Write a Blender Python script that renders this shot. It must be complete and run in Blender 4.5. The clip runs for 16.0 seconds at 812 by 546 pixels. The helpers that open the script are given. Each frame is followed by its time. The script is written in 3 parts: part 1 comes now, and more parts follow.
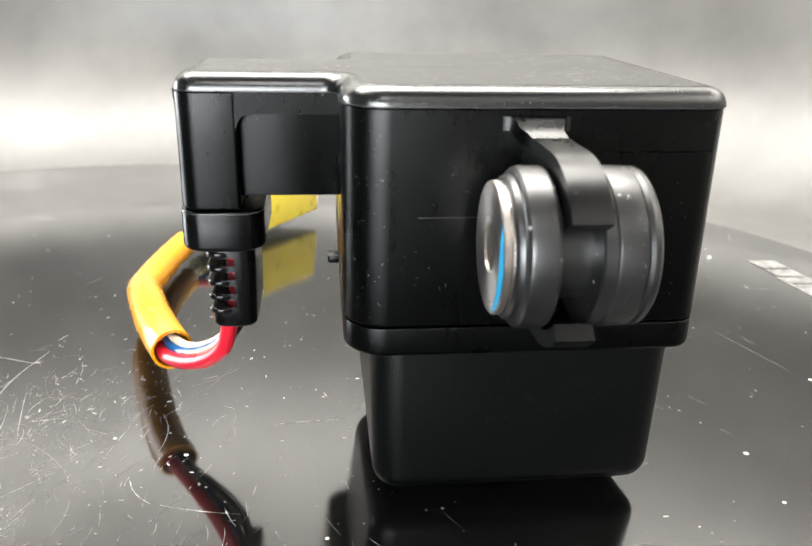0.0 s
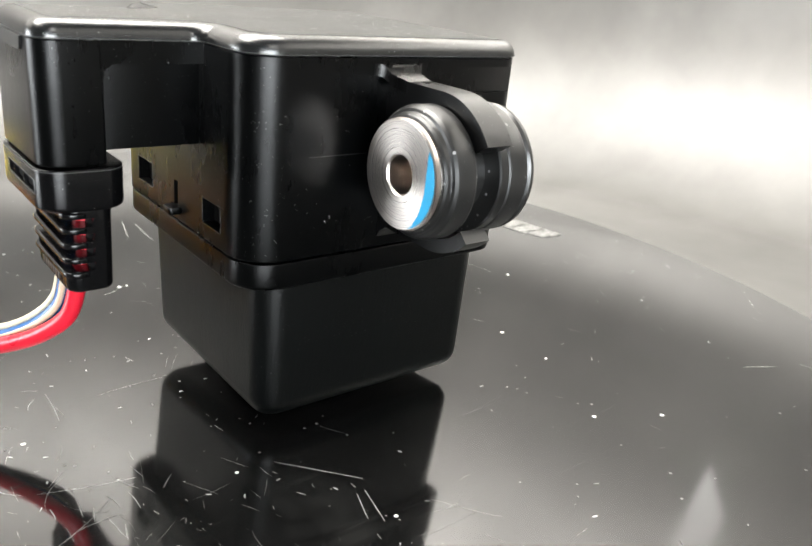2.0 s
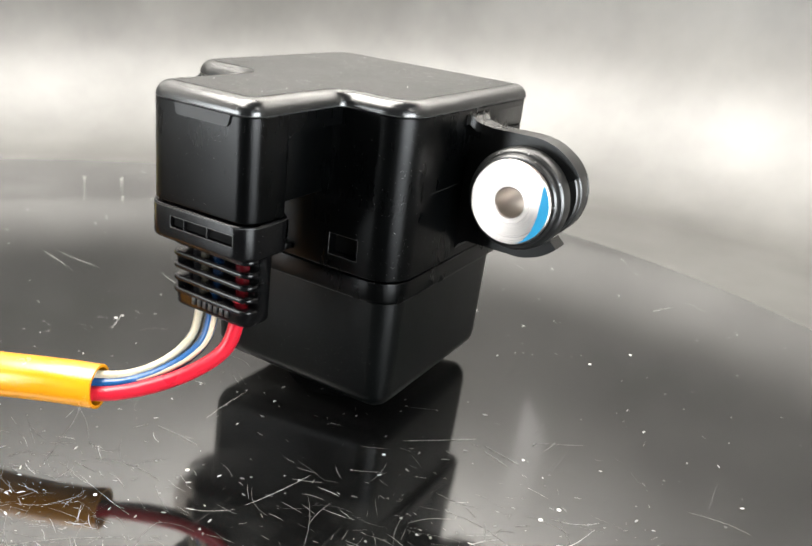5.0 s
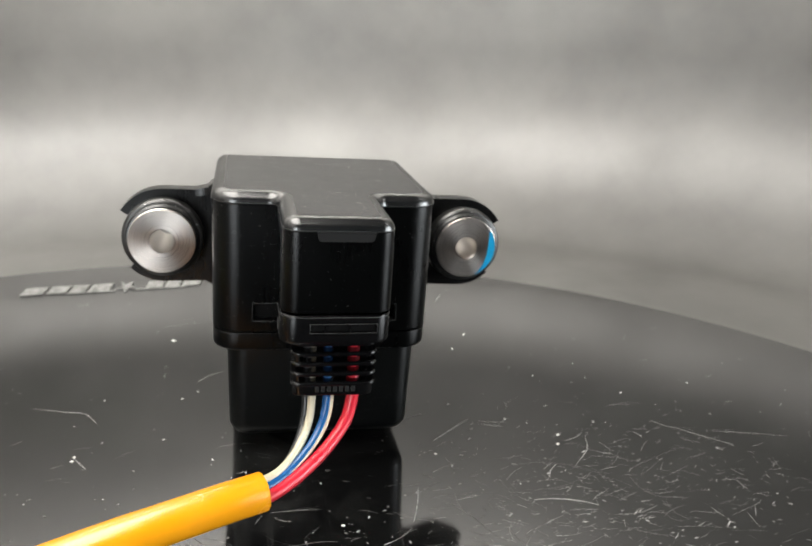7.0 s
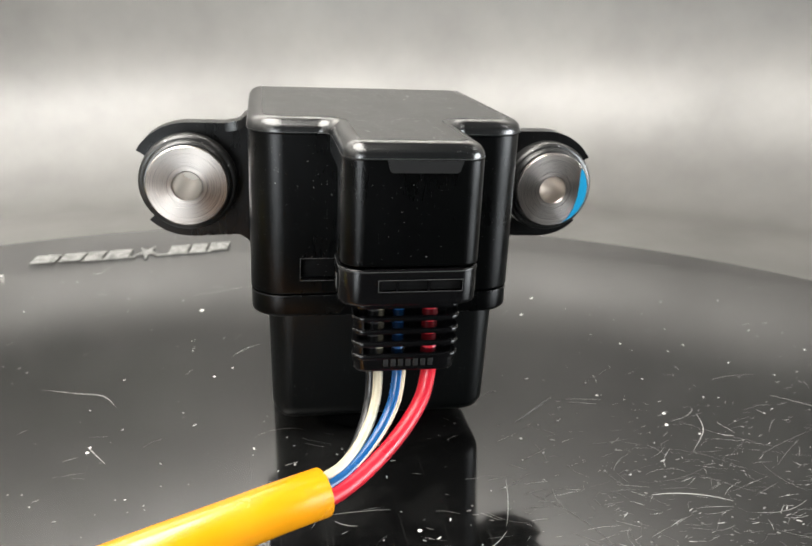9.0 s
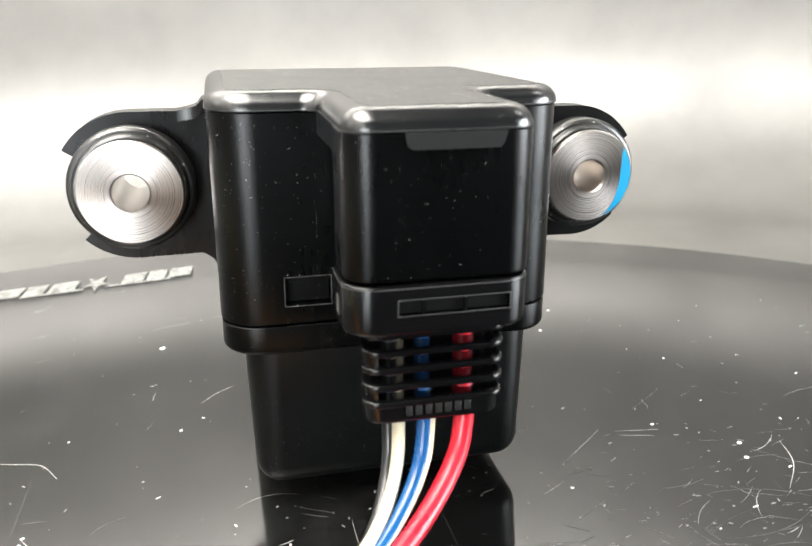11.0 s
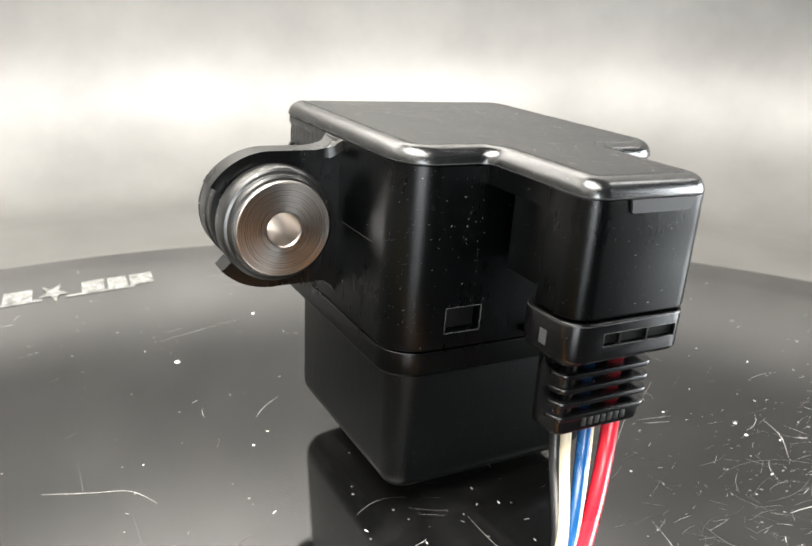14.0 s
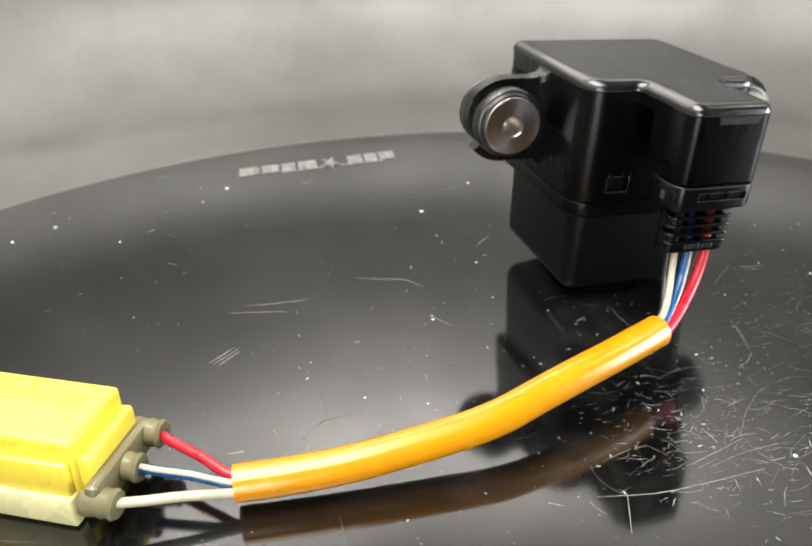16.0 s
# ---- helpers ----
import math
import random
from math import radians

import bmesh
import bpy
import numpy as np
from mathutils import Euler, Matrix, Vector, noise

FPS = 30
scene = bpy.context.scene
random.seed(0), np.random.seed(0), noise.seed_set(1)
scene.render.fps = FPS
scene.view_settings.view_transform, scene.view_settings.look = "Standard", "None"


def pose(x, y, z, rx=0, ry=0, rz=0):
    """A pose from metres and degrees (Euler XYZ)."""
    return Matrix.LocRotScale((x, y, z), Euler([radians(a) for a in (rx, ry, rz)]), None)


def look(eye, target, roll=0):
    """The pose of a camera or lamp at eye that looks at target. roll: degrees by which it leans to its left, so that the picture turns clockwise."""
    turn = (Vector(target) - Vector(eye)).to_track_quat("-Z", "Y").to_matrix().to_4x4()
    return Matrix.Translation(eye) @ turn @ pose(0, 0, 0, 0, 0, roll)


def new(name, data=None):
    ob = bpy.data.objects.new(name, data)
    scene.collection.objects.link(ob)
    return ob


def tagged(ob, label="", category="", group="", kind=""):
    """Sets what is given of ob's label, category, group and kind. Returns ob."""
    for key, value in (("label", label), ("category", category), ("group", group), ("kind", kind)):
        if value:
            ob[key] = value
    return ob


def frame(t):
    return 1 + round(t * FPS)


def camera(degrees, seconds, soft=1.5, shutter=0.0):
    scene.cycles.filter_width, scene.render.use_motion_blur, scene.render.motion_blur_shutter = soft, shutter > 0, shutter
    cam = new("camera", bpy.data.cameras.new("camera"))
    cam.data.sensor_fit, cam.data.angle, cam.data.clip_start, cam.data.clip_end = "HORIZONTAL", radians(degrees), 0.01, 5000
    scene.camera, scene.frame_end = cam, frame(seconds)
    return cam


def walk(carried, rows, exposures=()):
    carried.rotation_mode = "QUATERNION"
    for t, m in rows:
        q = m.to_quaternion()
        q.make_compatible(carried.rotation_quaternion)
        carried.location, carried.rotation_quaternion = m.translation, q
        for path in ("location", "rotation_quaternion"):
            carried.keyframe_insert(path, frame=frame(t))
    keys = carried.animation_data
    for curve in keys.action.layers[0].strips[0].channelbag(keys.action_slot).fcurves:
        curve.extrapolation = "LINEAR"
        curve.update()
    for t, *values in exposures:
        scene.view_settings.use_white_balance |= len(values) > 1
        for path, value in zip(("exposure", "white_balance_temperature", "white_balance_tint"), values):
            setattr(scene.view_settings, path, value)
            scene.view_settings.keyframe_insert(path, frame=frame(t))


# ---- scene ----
cam = camera(54.94, 16.0, soft=1.6)
cam.data.dof.use_dof = True
cam.data.dof.focus_distance = 0.125
cam.data.dof.aperture_fstop = 44.0
PATH = [
    (0, (-0.02601, -0.12651, 0.06883), (-0.01577, -0.03164, 0.03893), 0.18),
    (0.5, (-0.03437, -0.13667, 0.07127), (-0.01611, -0.04311, 0.04106), -0.03),
    (1, (-0.04923, -0.13822, 0.06883), (-0.01872, -0.04838, 0.03725), 0.35),
    (1.5, (-0.06486, -0.13203, 0.07016), (-0.01804, -0.04970, 0.03806), 1.61),
    (2, (-0.07099, -0.12362, 0.06749), (-0.01154, -0.05036, 0.03435), 2.83),
    (2.5, (-0.07022, -0.11191, 0.06764), (-0.00534, -0.04335, 0.03460), 3.75),
    (3, (-0.06365, -0.10324, 0.06760), (0.00237, -0.03613, 0.03387), 3.97),
    (3.5, (-0.06651, -0.10327, 0.06761), (-0.00066, -0.03596, 0.03398), 3.94),
    (4, (-0.07791, -0.10601, 0.07261), (-0.01127, -0.03930, 0.03929), 3.34),
    (4.2, (-0.08693, -0.10750, 0.07462), (-0.01862, -0.04286, 0.04062), 3.01),
    (6.3, (-0.18696, -0.02478, 0.09611), (-0.09205, -0.03110, 0.06527), 3.69),
    (6.5, (-0.18902, -0.01195, 0.09957), (-0.09489, -0.02546, 0.06865), 2.99),
    (7, (-0.18586, 0.00801, 0.10074), (-0.09295, -0.01071, 0.06885), 0.63),
    (7.5, (-0.18389, 0.01367, 0.09765), (-0.09142, -0.00539, 0.06468), -0.23),
    (8, (-0.18431, 0.01650, 0.09575), (-0.09180, -0.00169, 0.06242), -0.10),
    (8.5, (-0.17519, 0.01272, 0.09726), (-0.08290, -0.00405, 0.06261), -0.94),
    (8.7, (-0.16667, 0.01328, 0.09272), (-0.07446, -0.00266, 0.05748), -0.75),
    (10.8, (-0.12500, 0.01244, 0.07362), (-0.03238, -0.00687, 0.04124), -3.48),
    (11, (-0.12426, 0.01465, 0.07460), (-0.03212, -0.00567, 0.04146), -3.32),
    (11.5, (-0.12411, 0.02124, 0.07962), (-0.03287, -0.00206, 0.04596), -2.12),
    (12, (-0.12102, 0.03130, 0.08135), (-0.03216, 0.00273, 0.04549), -0.07),
    (12.5, (-0.11086, 0.04977, 0.08183), (-0.02508, 0.01287, 0.04603), 1.09),
    (13, (-0.10257, 0.06002, 0.08160), (-0.01952, 0.01722, 0.04596), 1.45),
    (13.5, (-0.10267, 0.06411, 0.08285), (-0.02063, 0.01937, 0.04726), 1.71),
    (14, (-0.11587, 0.06650, 0.08776), (-0.03400, 0.02197, 0.05151), 1.62),
    (14.5, (-0.14219, 0.07456, 0.09505), (-0.05948, 0.03235, 0.05795), 0.86),
    (15, (-0.16242, 0.08598, 0.09941), (-0.07914, 0.04917, 0.05806), -0.02),
    (15.5, (-0.17719, 0.09441, 0.10571), (-0.09311, 0.06415, 0.06080), -0.13),
    (16, (-0.18754, 0.10879, 0.11685), (-0.10367, 0.08521, 0.06776), -0.60),
]
EXPOSURES = [(0.0, -0.13), (2.0, -0.15), (4.2, -0.1), (6.3, -0.95), (8.7, -0.75), (10.8, 0.0), (13.5, 0.0), (14.5, -0.25), (16.0, -0.85)]
walk(cam, [(t, look(eye, target, roll)) for t, eye, target, roll in PATH], EXPOSURES)

# ---- world and light ----
CM = 0.01
world = bpy.data.worlds.new("dim_room")
scene.world = world
world.use_nodes = True
world.node_tree.nodes["Background"].inputs[0].default_value = (0.9, 0.95, 1.0, 1)
world.node_tree.nodes["Background"].inputs[1].default_value = 0.01


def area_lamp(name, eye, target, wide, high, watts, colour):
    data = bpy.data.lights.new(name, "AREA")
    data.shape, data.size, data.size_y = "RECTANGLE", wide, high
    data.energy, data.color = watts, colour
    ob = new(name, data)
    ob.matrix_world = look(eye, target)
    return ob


WARM = (1.0, 0.965, 0.9)
area_lamp("overhead_light", (-0.12, 0.34, 0.80), (-0.12, 0.34, 0.0), 0.9, 0.6, 43.0, WARM)
for eye, wide, watts in (((-0.50, 0.27, 0.09), 0.22, 0.5), ((-0.2, -0.51, 0.09), 0.42, 1.35)):
    lamp = area_lamp("side_softbox_light", eye, (-0.02, -0.01, 0.05), wide, 0.26, watts * 1.3, (0.92, 0.97, 1.0))
    lamp.data.spread = radians(70)
# unseen fill lamps, added to brighten the upper backdrop that the disc mirrors
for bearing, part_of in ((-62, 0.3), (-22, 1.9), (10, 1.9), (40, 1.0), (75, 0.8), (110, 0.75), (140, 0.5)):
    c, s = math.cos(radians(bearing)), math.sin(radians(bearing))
    lamp = area_lamp("added_backdrop_light", (-0.108 + 0.15 * c, 0.051 + 0.15 * s, 0.57), (-0.108 + 0.545 * c, 0.051 + 0.545 * s, 0.38), 0.2, 0.16, 3.3 * part_of, WARM)
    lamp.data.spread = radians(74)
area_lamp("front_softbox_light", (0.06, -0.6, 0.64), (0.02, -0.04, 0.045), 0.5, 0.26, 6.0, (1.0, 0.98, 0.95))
strip = area_lamp("strip_light", (0.39, 0.043, 0.115), (0.13, -0.085, 0.0), 0.022, 0.3, 0.0035, (1.0, 0.98, 0.95))
strip.data.spread = radians(36)


# ---- materials ----
def material(name, colour, rough, metal=0.0, specular=0.5):
    """A principled material; returns it with its tree and shader."""
    m = bpy.data.materials.new(name)
    m.use_nodes = True
    tree = m.node_tree
    shader = tree.nodes["Principled BSDF"]
    shader.inputs["Base Color"].default_value = (*colour, 1)
    shader.inputs["Roughness"].default_value = rough
    shader.inputs["Metallic"].default_value = metal
    shader.inputs["Specular IOR Level"].default_value = specular
    return m, tree, shader


def node(tree, kind, **values):
    """A node with its settings (lower case) and its inputs (by name, _ for a space)."""
    n = tree.nodes.new(kind)
    for key, value in values.items():
        if key in n.inputs:
            n.inputs[key].default_value = value
        elif key.replace("_", " ") in n.inputs:
            n.inputs[key.replace("_", " ")].default_value = value
        elif key == "operation":
            n.operation = value
        elif key == "data_type":
            n.data_type = value
        elif key == "noise_dimensions":
            n.noise_dimensions = value
        elif key == "direction_type":
            n.direction_type = value
        else:
            n.axis = value
    return n


def place(tree, scale=(1, 1, 1), turn=0.0):
    """Object coordinates, stretched and turned."""
    co = node(tree, "ShaderNodeTexCoord")
    mp = node(tree, "ShaderNodeMapping")
    mp.inputs["Scale"].default_value = scale
    mp.inputs["Rotation"].default_value = (0, 0, radians(turn))
    tree.links.new(co.outputs["Object"], mp.inputs["Vector"])
    return mp.outputs["Vector"]


def noise_of(tree, vector, scale, detail=3.0, rough=0.55, warp=0.0):
    n = node(tree, "ShaderNodeTexNoise", Scale=scale, Detail=detail, Roughness=rough, Distortion=warp)
    tree.links.new(vector, n.inputs["Vector"])
    return n.outputs["Fac"]


def ramp(tree, value, low, high, a=0.0, b=1.0):
    n = node(tree, "ShaderNodeMapRange")
    n.inputs["From Min"].default_value, n.inputs["From Max"].default_value = low, high
    n.inputs["To Min"].default_value, n.inputs["To Max"].default_value = a, b
    tree.links.new(value, n.inputs["Value"])
    return n.outputs["Result"]


def calc(tree, how, a, b):
    n = node(tree, "ShaderNodeMath", operation=how)
    for slot, value in ((0, a), (1, b)):
        if isinstance(value, (int, float)):
            n.inputs[slot].default_value = value
        else:
            tree.links.new(value, n.inputs[slot])
    return n.outputs[0]


def mix(tree, factor, a, b):
    n = node(tree, "ShaderNodeMix", data_type="RGBA")
    tree.links.new(factor, n.inputs[0])
    for slot, value in ((6, a), (7, b)):
        if isinstance(value, tuple):
            n.inputs[slot].default_value = (*value, 1)
        else:
            tree.links.new(value, n.inputs[slot])
    return n.outputs[2]


def bump(tree, shader, height, strength, distance):
    n = node(tree, "ShaderNodeBump", Strength=strength, Distance=distance)
    tree.links.new(height, n.inputs["Height"])
    tree.links.new(n.outputs["Normal"], shader.inputs["Normal"])


def specks(tree, vector, scale, size, chance):
    """Round specks of dust: one in some of the cells, each of its own size."""
    v = node(tree, "ShaderNodeTexVoronoi", Scale=scale)
    tree.links.new(vector, v.inputs["Vector"])
    part_of = node(tree, "ShaderNodeSeparateColor")
    tree.links.new(v.outputs["Color"], part_of.inputs[0])
    on = calc(tree, "GREATER_THAN", part_of.outputs[0], 1 - chance)
    reach = calc(tree, "MULTIPLY", part_of.outputs[1], size)
    near = calc(tree, "LESS_THAN", v.outputs["Distance"], reach)
    return calc(tree, "MULTIPLY", on, near)


def plastic(name, colour, rough, dust=0.35, grain=2600.0, relief=0.03, gloss=0.5, brushed=0.0):
    """Moulded black plastic with a fine grain, hazy wear and white dust."""
    m, tree, shader = material(name, colour, rough, 0.0, gloss)
    at = place(tree)
    haze = noise_of(tree, at, 90.0, 4.0)
    fine = noise_of(tree, at, grain, 2.0)
    smudge = noise_of(tree, place(tree, (1.0, 1.0, 0.2)), 420.0, 4.0, 0.65)
    dots = calc(tree, "MAXIMUM", specks(tree, at, 950.0, 0.09, dust * 0.25), specks(tree, at, 2300.0, 0.15, dust * 0.8))
    worn = mix(tree, ramp(tree, haze, 0.45, 0.8), colour, tuple(c * 1.4 for c in colour))
    tree.links.new(mix(tree, calc(tree, "MULTIPLY", dots, 0.5), worn, (0.2, 0.21, 0.2)), shader.inputs["Base Color"])
    tree.links.new(calc(tree, "ADD", calc(tree, "ADD", ramp(tree, haze, 0.3, 0.75, rough - 0.015, rough + 0.02), ramp(tree, smudge, 0.35, 0.65, -0.008, 0.012)), calc(tree, "MULTIPLY", dots, 0.3)), shader.inputs["Roughness"])
    height = calc(tree, "ADD", fine, calc(tree, "MULTIPLY", dots, 0.3))
    if brushed:
        streak = noise_of(tree, place(tree, (1.0, 1.0, 0.1)), 1500.0, 3.0)
        height = calc(tree, "ADD", height, calc(tree, "MULTIPLY", streak, brushed))
    bump(tree, shader, height, relief, 0.00012)
    return m


BLACK = plastic("black_plastic", (0.0003, 0.0004, 0.00045), 0.28, 0.5, 3600.0, 0.17, gloss=0.17)
BLACK_TOP = plastic("black_plastic_lid", (0.004, 0.0043, 0.0046), 0.25, 0.5, 3200.0, 0.05, 0.85)
LID_PANEL = plastic("black_plastic_grained", (0.004, 0.0043, 0.0046), 0.42, 0.9, 4200.0, 0.2, 0.45)
BLACK_HOOK = plastic("black_plastic_hook", (0.001, 0.001, 0.0011), 0.28, 0.5, relief=0.06, gloss=0.4)
BLACK_MATT = plastic("black_plastic_matt", (0.0005, 0.0008, 0.0008), 0.34, 0.55, 3000.0, 0.34, 0.3, 0.6)
BLACK_SOFT = plastic("black_soft_plastic", (0.002, 0.002, 0.0022), 0.22, 0.3, gloss=0.3)
GREY_TAB = plastic("dark_grey_tab", (0.007, 0.007, 0.007), 0.4, 0.25)
# grey of the painted edge highlights and of the moulded mark
GLINT_AND_EMBOSS = plastic("glint_and_emboss_grey", (0.035, 0.035, 0.035), 0.45, 0.3)
# dull black that paints the shade in recesses, also used for the foam pad
SHADE_AND_FOAM = material("shade_and_foam_black", (0.002, 0.002, 0.002), 0.7, 0.0, 0.1)[0]


def rubber_material():
    m, tree, shader = material("grey_black_rubber", (0.03, 0.03, 0.03), 0.36, 0.0, 0.75)
    at = place(tree)
    n = noise_of(tree, at, 300.0, 4.0)
    dots = specks(tree, at, 900.0, 0.22, 0.35)
    base = mix(tree, n, (0.004, 0.004, 0.004), (0.011, 0.011, 0.0105))
    tree.links.new(mix(tree, calc(tree, "MULTIPLY", dots, 0.6), base, (0.4, 0.4, 0.4)), shader.inputs["Base Color"])
    tree.links.new(ramp(tree, n, 0.3, 0.7, 0.31, 0.39), shader.inputs["Roughness"])
    bump(tree, shader, calc(tree, "ADD", noise_of(tree, at, 1500.0), dots), 0.06, 0.0001)
    return m


def steel_material():
    """Turned steel: rings round the axis, drawn along x."""
    m, tree, shader = material("turned_steel", (0.55, 0.53, 0.51), 0.26, 1.0)
    co = node(tree, "ShaderNodeTexCoord")
    cut = node(tree, "ShaderNodeSeparateXYZ")
    tree.links.new(co.outputs["Object"], cut.inputs[0])
    r = calc(tree, "SQRT", calc(tree, "ADD", calc(tree, "MULTIPLY", cut.outputs[1], cut.outputs[1]), calc(tree, "MULTIPLY", cut.outputs[2], cut.outputs[2])), 0.0)
    rings = node(tree, "ShaderNodeTexNoise", noise_dimensions="1D", Scale=9000.0, Detail=2.0)
    tree.links.new(r, rings.inputs["W"])
    tree.links.new(ramp(tree, rings.outputs["Fac"], 0.3, 0.7, 0.26, 0.33), shader.inputs["Roughness"])
    tree.links.new(mix(tree, rings.outputs["Fac"], (0.5, 0.46, 0.43), (0.62, 0.57, 0.53)), shader.inputs["Base Color"])
    shader.inputs["Anisotropic"].default_value = 0.7
    tangent = node(tree, "ShaderNodeTangent", direction_type="RADIAL", axis="X")
    tree.links.new(tangent.outputs[0], shader.inputs["Tangent"])
    return m


def soft_plastic(name, colour, rough, relief=0.05, through_light=0.0, gloss=0.5):
    m, tree, shader = material(name, colour, rough, 0.0, gloss)
    at = place(tree)
    n = noise_of(tree, at, 160.0, 4.0)
    tree.links.new(mix(tree, n, tuple(c * 0.88 for c in colour), tuple(min(1, c * 1.08) for c in colour)), shader.inputs["Base Color"])
    tree.links.new(ramp(tree, n, 0.3, 0.7, rough - 0.05, rough + 0.08), shader.inputs["Roughness"])
    bump(tree, shader, noise_of(tree, at, 900.0), relief, 0.0001)
    if through_light:
        shader.inputs["Subsurface Weight"].default_value = through_light
        shader.inputs["Subsurface Radius"].default_value = (0.004, 0.003, 0.001)
    return m


RUBBER = rubber_material()
STEEL = steel_material()
BLUE_PAINT = soft_plastic("blue_paint", (0.0, 0.21, 0.4), 0.4)
ORANGE = soft_plastic("orange_vinyl", (0.66, 0.26, 0.004), 0.2, gloss=0.8)
RED = soft_plastic("red_wire_skin", (0.5, 0.01, 0.025), 0.3)
BLUE = soft_plastic("blue_wire_skin", (0.006, 0.065, 0.2), 0.22)
WHITE = soft_plastic("white_wire_skin", (0.46, 0.41, 0.3), 0.25)
DARK = soft_plastic("black_wire_skin", (0.012, 0.012, 0.013), 0.3)
YELLOW = soft_plastic("yellow_plastic", (0.86, 0.68, 0.06), 0.3, 0.05, 0.3, 1.0)
CLEAR_SEAL = soft_plastic("olive_silicone", (0.17, 0.155, 0.085), 0.12, 0.05, 0.3)
PALE = soft_plastic("pale_yellow_plastic", (0.72, 0.68, 0.36), 0.24, 0.05, 0.3)


def print_material():
    """White print, rubbed away in patches."""
    m, tree, shader = material("white_print", (0.27, 0.27, 0.26), 0.5)
    at = place(tree)
    rubbed = ramp(tree, noise_of(tree, at, 420.0, 4.0, 0.65), 0.36, 0.6)
    tree.links.new(mix(tree, rubbed, (0.06, 0.06, 0.058), (0.27, 0.27, 0.26)), shader.inputs["Base Color"])
    return m


PRINT = print_material()
SPECK = soft_plastic("white_dust", (0.75, 0.74, 0.7), 0.7)
MARK = soft_plastic("pale_scratch", (0.42, 0.42, 0.4), 0.6)
FINE_DUST = soft_plastic("fine_grey_dust", (0.3, 0.3, 0.29), 0.7)


def hairlines(tree, turn, scale, low, high):
    """Fine parallel scratches: noise drawn out along one direction."""
    return ramp(tree, noise_of(tree, place(tree, (0.02, 1.0, 1.0), turn), scale, 2.0, 0.5, 0.15), low, high)


def disc_material():
    """Black gloss sheet with hairline scratches, smears, haze and dust."""
    m, tree, shader = material("black_gloss_sheet", (0.006, 0.006, 0.006), 0.08, 0.0, 0.75)
    at = place(tree)
    smear = noise_of(tree, at, 22.0, 5.0, 0.6, 0.4)
    patch = ramp(tree, noise_of(tree, at, 55.0, 5.0, 0.7, 0.8), 0.5, 0.75)
    dust = calc(tree, "MAXIMUM", specks(tree, at, 110.0, 0.05, 0.25), specks(tree, at, 420.0, 0.12, 0.4))
    lines = calc(tree, "MAXIMUM", hairlines(tree, 95.0, 1500.0, 0.66, 0.74), hairlines(tree, 60.0, 1300.0, 0.68, 0.76))
    lines = calc(tree, "MAXIMUM", lines, hairlines(tree, 20.0, 1100.0, 0.69, 0.77))
    lines = calc(tree, "MULTIPLY", lines, ramp(tree, noise_of(tree, at, 70.0, 3.0), 0.4, 0.65))
    pale = calc(tree, "MAXIMUM", calc(tree, "MULTIPLY", dust, 0.25), calc(tree, "MULTIPLY", lines, 0.07))
    pale = calc(tree, "MAXIMUM", pale, calc(tree, "MULTIPLY", patch, 0.022))
    tree.links.new(mix(tree, pale, (0.004, 0.004, 0.004), (0.5, 0.5, 0.48)), shader.inputs["Base Color"])
    rough = calc(tree, "ADD", ramp(tree, smear, 0.35, 0.75, 0.07, 0.13), calc(tree, "MULTIPLY", calc(tree, "ADD", dust, lines), 0.15))
    tree.links.new(rough, shader.inputs["Roughness"])
    grain = calc(tree, "MULTIPLY", noise_of(tree, at, 900.0, 3.0), 0.035)
    height = calc(tree, "ADD", calc(tree, "MULTIPLY", noise_of(tree, at, 60.0, 3.0), 0.05), calc(tree, "ADD", grain, calc(tree, "MULTIPLY", noise_of(tree, at, 260.0, 3.0, 0.6, 0.5), 0.03)))
    bump(tree, shader, calc(tree, "ADD", height, calc(tree, "MULTIPLY", lines, 0.06)), 0.35, 0.0001)
    return m


def sweep_material():
    m, tree, shader = material("grey_backdrop_sheet", (0.3, 0.29, 0.28), 0.4, 0.0, 0.7)
    at = place(tree)
    cloud = ramp(tree, noise_of(tree, at, 9.0, 5.0, 0.6), 0.3, 0.7)
    tree.links.new(mix(tree, cloud, (0.082, 0.08, 0.076), (0.155, 0.152, 0.145)), shader.inputs["Base Color"])
    tree.links.new(ramp(tree, noise_of(tree, at, 14.0, 4.0), 0.3, 0.7, 0.4, 0.5), shader.inputs["Roughness"])
    bump(tree, shader, noise_of(tree, at, 700.0, 2.0), 0.05, 0.0003)
    return m


DISC = disc_material()
SWEEP = sweep_material()
ROOM = soft_plastic("dark_room_paint", (0.03, 0.03, 0.03), 0.8)
TABLE = soft_plastic("dark_table_top", (0.03, 0.03, 0.029), 0.5)


# ---- building in centimetres ----
def part(name, bm, mat, parent=None, label="", smooth=35.0):
    """Links a bmesh, drawn in centimetres, as one mesh object, under a thing or a part."""
    bmesh.ops.recalc_face_normals(bm, faces=bm.faces)
    bm.transform(Matrix.Scale(CM, 4))
    mesh = bpy.data.meshes.new(name)
    bm.to_mesh(mesh)
    bm.free()
    mesh.materials.append(mat)
    if smooth:
        mesh.shade_smooth()
        mesh.set_sharp_from_angle(angle=radians(smooth))
    ob = new(name, mesh)
    if parent:
        ob.parent = parent
        ob.matrix_parent_inverse = parent.matrix_world.inverted()
    if label:
        tagged(ob, label)
    return ob


